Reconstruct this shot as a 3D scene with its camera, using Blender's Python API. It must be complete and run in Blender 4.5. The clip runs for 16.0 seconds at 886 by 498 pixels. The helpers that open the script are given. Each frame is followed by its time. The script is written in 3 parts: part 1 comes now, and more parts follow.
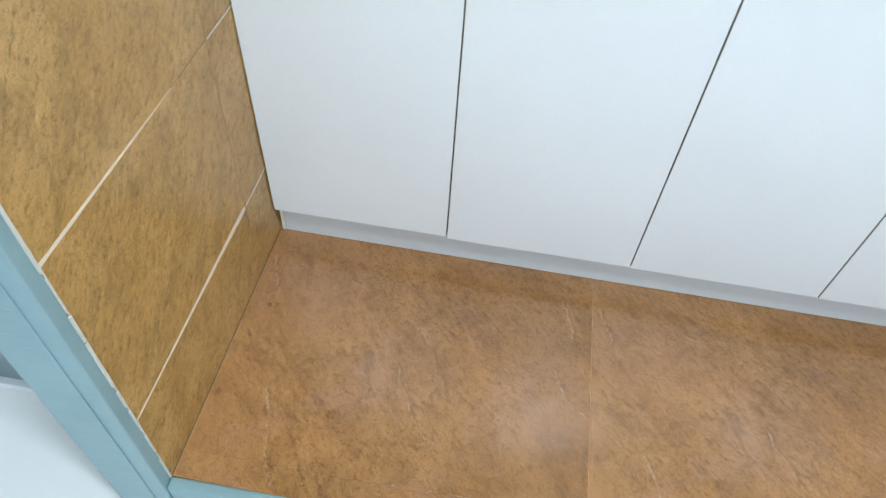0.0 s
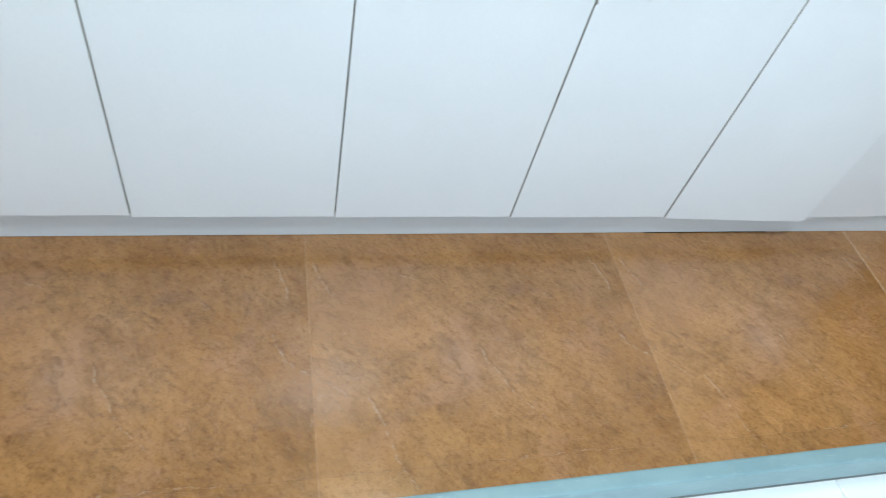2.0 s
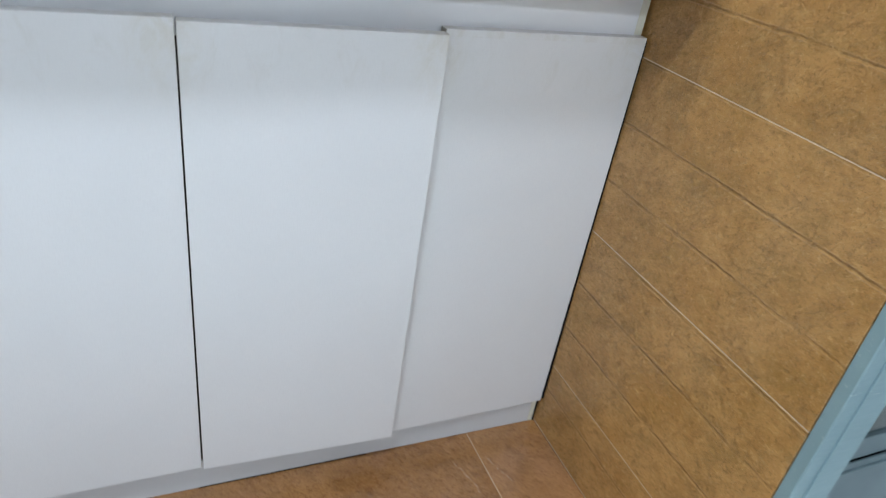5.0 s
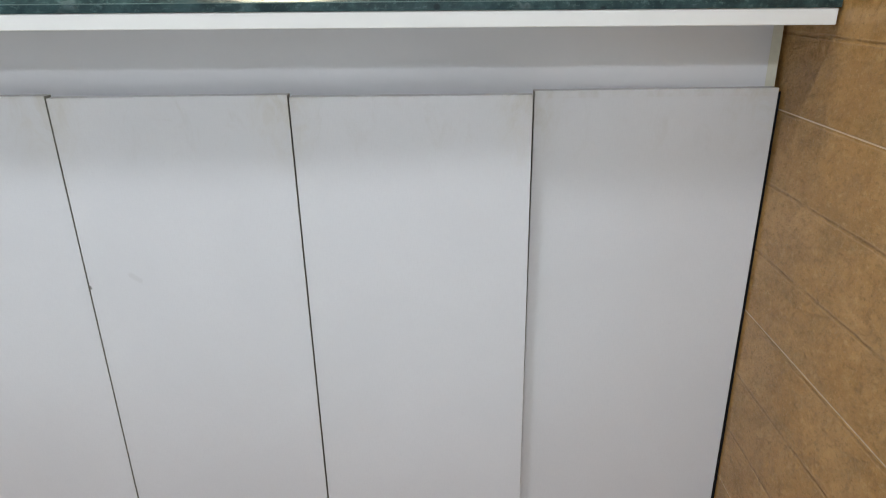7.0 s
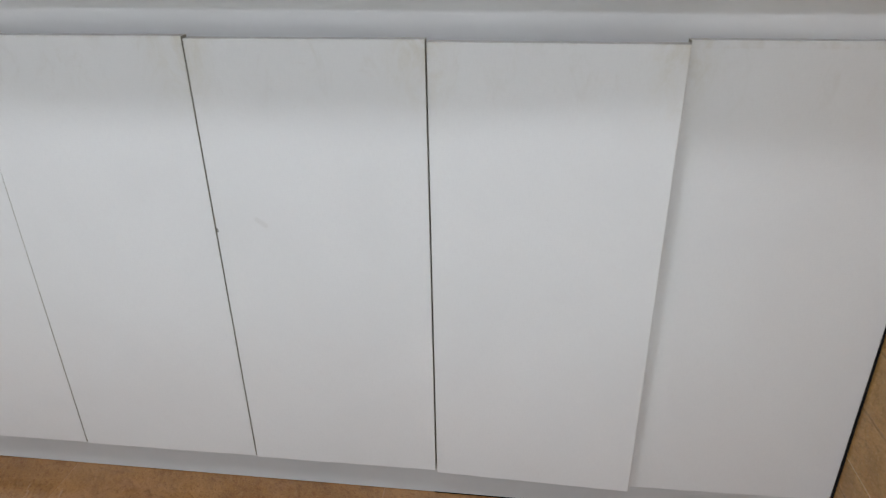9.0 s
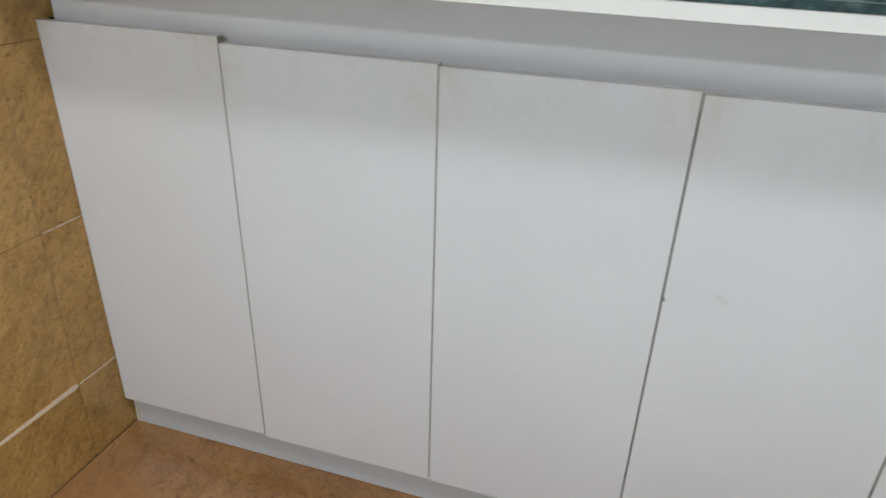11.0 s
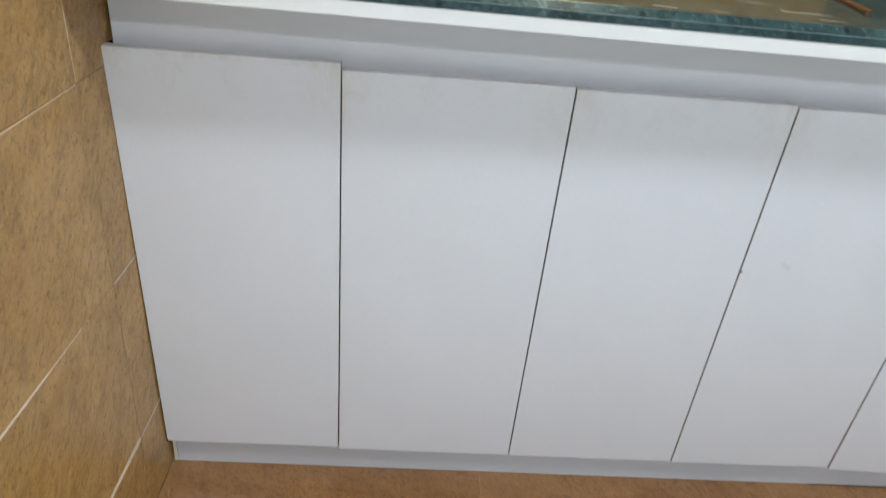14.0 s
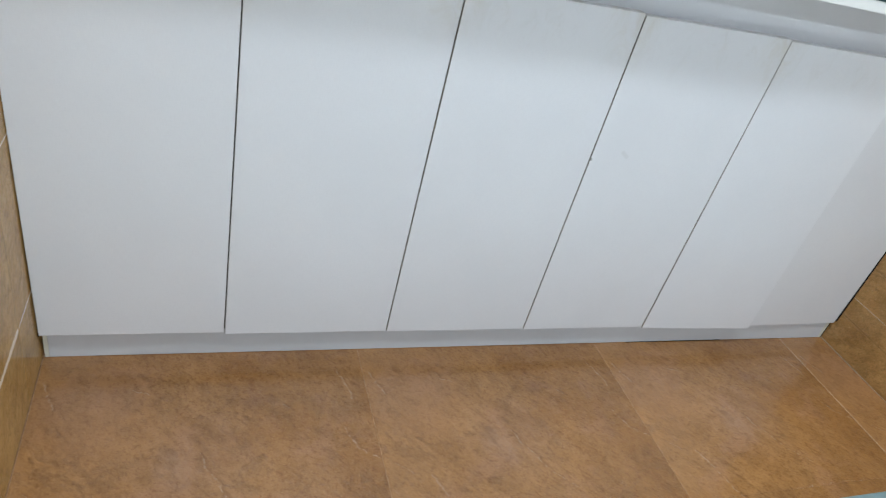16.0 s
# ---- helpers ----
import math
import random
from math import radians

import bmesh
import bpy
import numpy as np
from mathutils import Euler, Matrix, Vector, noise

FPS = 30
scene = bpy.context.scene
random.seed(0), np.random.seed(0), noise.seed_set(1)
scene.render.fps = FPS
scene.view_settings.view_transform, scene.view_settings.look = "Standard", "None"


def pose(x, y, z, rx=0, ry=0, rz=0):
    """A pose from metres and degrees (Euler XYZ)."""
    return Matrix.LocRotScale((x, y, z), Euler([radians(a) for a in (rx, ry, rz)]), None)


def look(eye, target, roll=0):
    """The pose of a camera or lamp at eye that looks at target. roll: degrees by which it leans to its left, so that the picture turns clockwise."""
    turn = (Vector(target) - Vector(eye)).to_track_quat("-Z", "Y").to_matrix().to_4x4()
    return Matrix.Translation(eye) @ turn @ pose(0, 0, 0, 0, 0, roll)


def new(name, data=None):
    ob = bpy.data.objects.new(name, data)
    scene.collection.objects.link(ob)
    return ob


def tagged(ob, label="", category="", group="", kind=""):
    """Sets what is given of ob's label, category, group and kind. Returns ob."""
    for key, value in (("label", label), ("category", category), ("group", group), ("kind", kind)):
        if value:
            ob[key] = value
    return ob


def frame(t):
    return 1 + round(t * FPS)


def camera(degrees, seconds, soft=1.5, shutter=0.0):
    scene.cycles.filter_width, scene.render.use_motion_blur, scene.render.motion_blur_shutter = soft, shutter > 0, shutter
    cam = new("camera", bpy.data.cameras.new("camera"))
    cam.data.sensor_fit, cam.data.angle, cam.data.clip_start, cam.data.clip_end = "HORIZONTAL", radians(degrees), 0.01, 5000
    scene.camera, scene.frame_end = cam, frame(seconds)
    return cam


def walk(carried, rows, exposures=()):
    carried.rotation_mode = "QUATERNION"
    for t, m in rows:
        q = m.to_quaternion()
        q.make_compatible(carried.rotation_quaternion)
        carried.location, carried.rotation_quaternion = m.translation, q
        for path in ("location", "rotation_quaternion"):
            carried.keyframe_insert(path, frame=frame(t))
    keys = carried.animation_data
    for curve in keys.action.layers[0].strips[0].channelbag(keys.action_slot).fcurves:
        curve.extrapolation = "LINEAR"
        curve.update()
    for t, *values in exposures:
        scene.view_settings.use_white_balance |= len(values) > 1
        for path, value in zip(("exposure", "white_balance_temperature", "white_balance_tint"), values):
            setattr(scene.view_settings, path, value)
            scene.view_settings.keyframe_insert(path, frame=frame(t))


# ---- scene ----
cam = camera(66.6, 16.0, soft=1.1, shutter=0.3)
PATH = [
    (0, (0.399, -0.805, 0.98), (0.27, 0.492, -0.537), 4.9),
    (0.5, (0.417, -0.796, 0.972), (0.398, 0.48, -0.568), 4.9),
    (1, (0.45, -0.795, 0.958), (0.588, 0.459, -0.593), 7.6),
    (1.5, (0.495, -0.799, 0.954), (0.826, 0.443, -0.578), 11.3),
    (2, (0.539, -0.798, 0.96), (1.042, 0.422, -0.543), 16.5),
    (2.5, (0.637, -0.8, 0.975), (1.34, 0.373, -0.485), 20.8),
    (3, (0.756, -0.828, 0.957), (1.659, 0.314, -0.415), 22.6),
    (3.5, (0.869, -0.861, 0.957), (1.855, 0.238, -0.391), 21.3),
    (4, (0.95, -0.868, 0.98), (1.878, 0.447, -0.207), 15.1),
    (4.5, (1.1, -0.83, 0.996), (1.967, 0.609, -0.09), 15.0),
    (5, (1.264, -0.823, 0.997), (2.045, 0.719, -0.009), 9.4),
    (5.2, (1.334, -0.851, 0.99), (1.903, 0.803, 0.021), 6.4),
    (7.3, (1.522, -0.93, 0.924), (1.479, 0.94, 0.216), -1.1),
    (7.5, (1.524, -0.932, 0.923), (1.462, 0.935, 0.21), -1.5),
    (8, (1.495, -0.924, 0.916), (1.383, 0.897, 0.096), -1.6),
    (8.2, (1.485, -0.92, 0.912), (1.354, 0.902, 0.097), -1.5),
    (10.3, (1.132, -0.862, 0.96), (0.784, 0.869, 0.02), 0.8),
    (10.5, (1.054, -0.867, 0.962), (0.685, 0.862, 0.026), 0.8),
    (11, (0.914, -0.858, 0.977), (0.409, 0.86, 0.087), 2.4),
    (11.5, (0.803, -0.813, 0.977), (0.206, 0.876, 0.088), 1.8),
    (12, (0.693, -0.728, 0.985), (0.123, 0.975, 0.105), -0.5),
    (12.5, (0.586, -0.741, 1.017), (0.109, 0.997, 0.15), 3.3),
    (12.8, (0.502, -0.767, 1.053), (0.176, 1.005, 0.184), 4.8),
    (13, (0.431, -0.807, 1.039), (0.247, 0.992, 0.183), 6.6),
    (13.5, (0.403, -0.876, 1.038), (0.447, 0.943, 0.207), 7.1),
    (13.7, (0.406, -0.9, 1.07), (0.492, 0.891, 0.185), 6.8),
    (14, (0.408, -0.943, 1.054), (0.55, 0.795, 0.074), 5.8),
    (14.5, (0.393, -0.975, 1.028), (0.655, 0.692, -0.045), 7.8),
    (15, (0.301, -0.979, 1.033), (0.73, 0.635, -0.067), 7.6),
    (15.5, (0.251, -1.010, 1.017), (0.826, 0.536, -0.114), 12.5),
    (16, (0.268, -1.034, 1.027), (0.954, 0.496, -0.064), 15.3),
]
EXPOSURES = [
    (0.0, 0.07, 5960, 1), (1.0, 0.08, 5700, -4), (1.5, 0.06, 5720, -3), (2.5, 0.07, 5860, 0), (3.5, 0.15, 5880, 0), (4.0, -0.06, 5980, 3), (4.5, -0.28, 6050, 5), (5.0, -0.36, 6100, 6),
    (7.3, -0.58, 6620, 9), (8.2, -0.58, 6650, 9), (10.3, -0.64, 6900, 10), (11.5, -0.60, 6600, 7), (12.5, -0.42, 6430, 9), (14.0, -0.48, 6400, 8),
    (15.0, -0.47, 6350, 7), (16.0, -0.39, 6180, 5),
]
walk(cam, [(t, look(eye, target, roll)) for t, eye, target, roll in PATH], EXPOSURES)


# ---- world and lights ----
world = bpy.data.worlds.new("room_world")
scene.world = world
world.use_nodes = True
world.node_tree.nodes["Background"].inputs[0].default_value = (0.75, 0.85, 1.0, 1)
world.node_tree.nodes["Background"].inputs[1].default_value = 0.2

CEIL = 2.60
W = 1.964          # clear width of the niche
LOW = -0.08        # level of the white room floor


def ceiling_lamp(x, y, power, size, tint, long):
    data = bpy.data.lights.new("ceiling_lamp_light", "AREA")
    data.shape, data.size, data.size_y, data.energy, data.color = "RECTANGLE", long, size, power, tint
    ob = new("ceiling_lamp_light", data)
    ob.matrix_basis = pose(x, y, CEIL - 0.035, 0, 0, 0)
    return ob


COOL, WARM_FILL = (0.86, 0.92, 1.0), (0.98, 0.89, 0.61)
# the third, warm lamp is an added fill above the worktop, no known source
LAMPS = [(0.85, -0.92, 37.0, 0.26, COOL, 0.26), (1.15, -3.85, 118.0, 0.30, COOL, 1.20), (0.95, 0.0, 16.0, 0.24, WARM_FILL, 0.24)]
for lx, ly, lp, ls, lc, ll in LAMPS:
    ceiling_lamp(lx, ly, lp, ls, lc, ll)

# ---- materials ----


class Nodes:
    """A short hand for building a node material."""

    def __init__(self, name):
        self.mat = bpy.data.materials.new(name)
        self.mat.use_nodes = True
        self.tree = self.mat.node_tree
        self.bsdf = self.tree.nodes["Principled BSDF"]

    def node(self, kind, **values):
        n = self.tree.nodes.new(kind)
        for k, v in values.items():
            if k in ("operation", "blend_type", "data_type", "feature", "noise_dimensions"):
                setattr(n, k, v)
        return n

    def put(self, socket, value):
        if hasattr(value, "is_output"):
            self.tree.links.new(value, socket)
        else:
            socket.default_value = value

    def coords(self):
        return self.node("ShaderNodeTexCoord").outputs["Object"]

    def mapping(self, vec, scale=(1, 1, 1), rot=(0, 0, 0), loc=(0, 0, 0)):
        """Turn and move first, then stretch."""
        if rot != (0, 0, 0):
            vec, rot, loc = self.mapping(self.turned(vec, rot), loc=loc), (0, 0, 0), (0, 0, 0)
        n = self.node("ShaderNodeMapping")
        self.put(n.inputs["Vector"], vec)
        n.inputs["Scale"].default_value = scale
        n.inputs["Location"].default_value = loc
        return n.outputs[0]

    def turned(self, vec, rot):
        n = self.node("ShaderNodeMapping")
        self.put(n.inputs["Vector"], vec)
        n.inputs["Rotation"].default_value = [radians(a) for a in rot]
        return n.outputs[0]

    def noise(self, vec, scale, detail=6, rough=0.6, distort=0.0, colour=False):
        n = self.node("ShaderNodeTexNoise")
        self.put(n.inputs["Vector"], vec)
        n.inputs["Scale"].default_value = scale
        n.inputs["Detail"].default_value = detail
        n.inputs["Roughness"].default_value = rough
        n.inputs["Distortion"].default_value = distort
        return n.outputs["Color" if colour else "Fac"]

    def math(self, op, a, b=0.0, c=0.0):
        n = self.node("ShaderNodeMath", operation=op)
        for s, v in zip(n.inputs, (a, b, c)):
            self.put(s, v)
        return n.outputs[0]

    def vmath(self, op, a, b=(0, 0, 0)):
        n = self.node("ShaderNodeVectorMath", operation=op)
        self.put(n.inputs[0], a)
        self.put(n.inputs[1], b)
        return n.outputs["Value" if op in ("LENGTH", "DISTANCE", "DOT_PRODUCT") else "Vector"]

    def band(self, value, lo, hi, out_lo=0.0, out_hi=1.0):
        n = self.node("ShaderNodeMapRange")
        n.interpolation_type = "SMOOTHSTEP"
        self.put(n.inputs[0], value)
        for s, v in zip(n.inputs[1:5], (lo, hi, out_lo, out_hi)):
            s.default_value = v
        return n.outputs[0]

    def mix(self, fac, a, b, blend="MIX"):
        n = self.node("ShaderNodeMix", data_type="RGBA", blend_type=blend)
        self.put(n.inputs[0], fac)
        for s, v in ((n.inputs[6], a), (n.inputs[7], b)):
            self.put(s, (*v, 1) if isinstance(v, tuple) and len(v) == 3 else v)
        return n.outputs[2]

    def random(self):
        return self.node("ShaderNodeObjectInfo").outputs["Random"]

    def scratch(self, vec, a, b, width):
        """1 along the segment from a to b, 0 away from it."""
        ax = Vector((*a, 0))
        d = Vector((*b, 0)) - ax
        rel = self.vmath("SUBTRACT", vec, tuple(ax))
        along = self.math("DIVIDE", self.vmath("DOT_PRODUCT", rel, tuple(d)), d.length_squared)
        n = self.node("ShaderNodeClamp")
        self.put(n.inputs[0], along)
        on = self.node("ShaderNodeVectorMath", operation="SCALE")
        on.inputs[0].default_value = d
        self.put(on.inputs["Scale"], n.outputs[0])
        away = self.vmath("LENGTH", self.vmath("SUBTRACT", rel, on.outputs[0]))
        return self.band(away, width * 0.3, width, 1.0, 0.0)

    def crackle(self, vec, scale, angle, stretch, loc, wide):
        """Thin broken ridge lines of pressed stone, relief light painted in: the dark side and the pale side of each
        line.
        """
        out = []
        gate = self.band(self.noise(self.mapping(vec, loc=loc), scale * 0.5, 3), 0.44, 0.58)
        for off in (0.0, 0.0016):
            moved = self.mapping(vec, loc=(off, off, 0))
            v = self.noise(self.mapping(moved, (1, stretch, 1), (0, 0, angle), loc), scale, 6, 0.62, 0.7)
            v = self.math("ABSOLUTE", self.math("SUBTRACT", v, 0.5))
            out.append(self.math("MULTIPLY", self.band(v, wide * 0.25, wide, 1, 0), gate))
        return out

    def bump(self, height, strength, distance):
        n = self.node("ShaderNodeBump")
        self.put(n.inputs["Height"], height)
        n.inputs["Strength"].default_value = strength
        n.inputs["Distance"].default_value = distance
        return n.outputs[0]

    def finish(self, colour, rough, normal=None, metal=0.0, spec=0.5):
        b = self.bsdf.inputs
        self.put(b["Base Color"], (*colour, 1) if isinstance(colour, tuple) else colour)
        self.put(b["Roughness"], rough)
        b["Metallic"].default_value = metal
        b["Specular IOR Level"].default_value = spec
        if normal is not None:
            self.put(b["Normal"], normal)
        return self.mat


def plain(name, colour, rough, grain=0.03, scale=60.0, bump=0.05, metal=0.0, spec=0.5):
    n = Nodes(name)
    co = n.coords()
    big, fine = n.noise(co, scale * 0.06, 4), n.noise(co, scale, 6)
    dark = tuple(c * (1 - 3 * grain) for c in colour)
    c = n.mix(n.band(big, 0.3, 0.7), colour, dark)
    c = n.mix(n.band(fine, 0.35, 0.75, 0, 0.6), c, tuple(c_ * (1 - 2 * grain) for c_ in colour))
    return n.finish(c, n.band(big, 0.2, 0.8, rough * 0.85, min(1, rough * 1.15)), n.bump(fine, bump, 0.002), metal, spec)


def glaze(n, height, weight, rough, ior):
    """A clear glaze that follows only the broad unevenness of the tile."""
    n.bsdf.inputs["Coat Weight"].default_value = weight
    n.bsdf.inputs["Coat Roughness"].default_value = rough
    n.bsdf.inputs["Coat IOR"].default_value = ior
    n.put(n.bsdf.inputs["Coat Normal"], n.bump(height, 1.0, 0.0005))


def floor_slate():
    """Rust brown stone-print glazed porcelain, the same print on every tile."""
    n = Nodes("floor_slate")
    co = n.coords()
    wob = n.vmath("SCALE", n.vmath("SUBTRACT", n.noise(co, 45, 5, 0.65, 0, True), (0.5, 0.5, 0.5)))
    wob.node.inputs["Scale"].default_value = 0.022
    warped = n.vmath("ADD", co, wob)
    big = n.noise(n.mapping(co, (1, 1.3, 1), (0, 0, 60), (3.1, 1.7, 0)), 5.0, 5, 0.60, 0.6)
    mid = n.noise(n.mapping(co, (1.0, 1.7, 1), (0, 0, 56)), 11, 9, 0.70, 0.15)
    rose = n.noise(n.mapping(co, loc=(7.3, 2.9, 0)), 7.5, 6, 0.62, 0.5)
    grit = n.noise(n.mapping(co, (1, 1.5, 1), (0, 0, 50)), 85, 6, 0.74, 0.2)
    lump = n.noise(n.mapping(co, (1, 1.7, 1), (0, 0, 54), (2.2, 8.1, 0)), 34, 7, 0.72, 0.4)
    fine = n.noise(co, 210, 5, 0.75)
    c = n.mix(n.band(big, 0.36, 0.64), (0.384, 0.181, 0.055), (0.476, 0.241, 0.086))
    c = n.mix(n.band(mid, 0.47, 0.68, 0, 0.55), c, (0.262, 0.120, 0.040))
    c = n.mix(n.band(rose, 0.50, 0.66, 0, 0.42), c, (0.470, 0.242, 0.130))
    c = n.mix(n.band(lump, 0.53, 0.64, 0, 0.42), c, (0.245, 0.102, 0.033))
    c = n.mix(n.band(lump, 0.34, 0.45, 0.30, 0), c, (0.560, 0.300, 0.125))
    c = n.mix(n.band(grit, 0.52, 0.62, 0, 0.55), c, (0.215, 0.088, 0.029))
    c = n.mix(n.band(grit, 0.32, 0.46, 0.35, 0), c, (0.545, 0.285, 0.118))
    c = n.mix(n.band(fine, 0.55, 0.66, 0, 0.50), c, (0.58, 0.31, 0.13))
    c = n.mix(n.band(fine, 0.34, 0.45, 0.50, 0), c, (0.21, 0.09, 0.030))
    # the print pales towards one side and darkens towards the other
    side = n.node("ShaderNodeSeparateXYZ")
    n.put(side.inputs[0], warped)
    c = n.mix(n.band(side.outputs[0], 0.02, 0.20, 0.28, 0), c, (0.50, 0.268, 0.115))
    c = n.mix(n.band(side.outputs[0], 0.40, 0.60, 0, 0.18), c, (0.255, 0.112, 0.038))
    # greyer cloudy patches of the print
    pink = n.math("MULTIPLY", n.band(n.vmath("DISTANCE", warped, (0.27, 0.19, 0)), 0.01, 0.15, 1, 0), n.band(mid, 0.3, 0.6, 1, 0.3))
    c = n.mix(n.math("MULTIPLY", pink, 0.60), c, (0.47, 0.285, 0.190))
    pink2 = n.math("MULTIPLY", n.band(n.vmath("DISTANCE", warped, (0.10, 0.30, 0)), 0.02, 0.15, 1, 0), 0.35)
    c = n.mix(pink2, c, (0.46, 0.24, 0.125))
    # short torn ridges of the pressed stone, light and shade painted as a pale and a dark side
    torn_dark, torn_pale = None, None
    for sc, ang, st, loc, wd in ((13, 58, 2.6, (3.3, 0.7, 0), 0.007), (30, 46, 2.0, (8.1, 4.4, 0), 0.012)):
        d, p = n.crackle(warped, sc, ang, st, loc, wd)
        torn_dark = d if torn_dark is None else n.math("MAXIMUM", torn_dark, d)
        torn_pale = p if torn_pale is None else n.math("MAXIMUM", torn_pale, p)
    c = n.mix(n.math("MULTIPLY", torn_pale, 0.26), c, (0.60, 0.35, 0.17))
    c = n.mix(n.math("MULTIPLY", torn_dark, 0.20), c, (0.20, 0.085, 0.028))
    cracks, crack_shade = None, None
    for a, b, w in (((0.282, 0.205), (0.286, 0.187), 0.0030), ((0.286, 0.187), (0.300, 0.158), 0.0034), ((0.300, 0.158), (0.314, 0.130), 0.0036), ((0.314, 0.130), (0.334, 0.099), 0.0026), ((0.334, 0.099), (0.372, 0.058), 0.0016),
                    ((0.085, 0.118), (0.105, 0.070), 0.0034), ((0.105, 0.070), (0.118, 0.016), 0.0032), ((0.118, 0.016), (0.142, -0.03), 0.0022),
                    ((0.540, 0.250), (0.547, 0.223), 0.0020), ((0.547, 0.223), (0.562, 0.194), 0.0036), ((0.562, 0.194), (0.598, 0.162), 0.0022),
                    ((0.545, 0.400), (0.571, 0.313), 0.0026), ((0.012, 0.385), (0.034, 0.320), 0.0030), ((0.020, 0.150), (0.060, 0.120), 0.0016),
                    ((0.350, 0.035), (0.372, 0.004), 0.0024), ((0.262, 0.001), (0.470, 0.004), 0.0015), ((0.405, 0.330), (0.440, 0.300), 0.0020),
                    ((0.160, 0.360), (0.190, 0.345), 0.0024)):
        s = n.scratch(warped, a, b, w * 0.85)
        cracks = s if cracks is None else n.math("MAXIMUM", cracks, s)
        # an offset dark line paints the shadow beside the crack
        lo = n.scratch(warped, (a[0] + 0.0030, a[1] + 0.0012), (b[0] + 0.0030, b[1] + 0.0012), w * 1.5)
        crack_shade = lo if crack_shade is None else n.math("MAXIMUM", crack_shade, lo)
    gate = n.band(n.noise(co, 60, 4), 0.34, 0.54)
    c = n.mix(n.math("MULTIPLY", n.math("MULTIPLY", crack_shade, gate), 0.30), c, (0.17, 0.072, 0.026))
    cracks = n.math("MULTIPLY", cracks, gate)
    c = n.mix(n.math("MULTIPLY", cracks, 0.55), c, (0.62, 0.42, 0.27))
    hsv = n.node("ShaderNodeHueSaturation")
    n.put(hsv.inputs["Value"], n.band(n.random(), 0, 1, 0.97, 1.03))
    n.put(hsv.inputs["Color"], c)
    h = n.math("ADD", n.math("MULTIPLY", grit, -0.45), n.math("ADD", n.math("MULTIPLY", lump, -0.6), n.math("MULTIPLY", mid, -0.5)))
    h = n.math("ADD", n.math("SUBTRACT", h, n.math("MULTIPLY", torn_dark, 0.05)), n.math("MULTIPLY", torn_pale, 0.05))
    glaze(n, n.math("ADD", mid, n.math("MULTIPLY", grit, 0.25)), 1.0, 0.17, 1.62)
    return n.finish(hsv.outputs[0], n.band(grit, 0.3, 0.7, 0.60, 0.75), n.bump(h, 1.0, 0.0110), 0, 0.10)


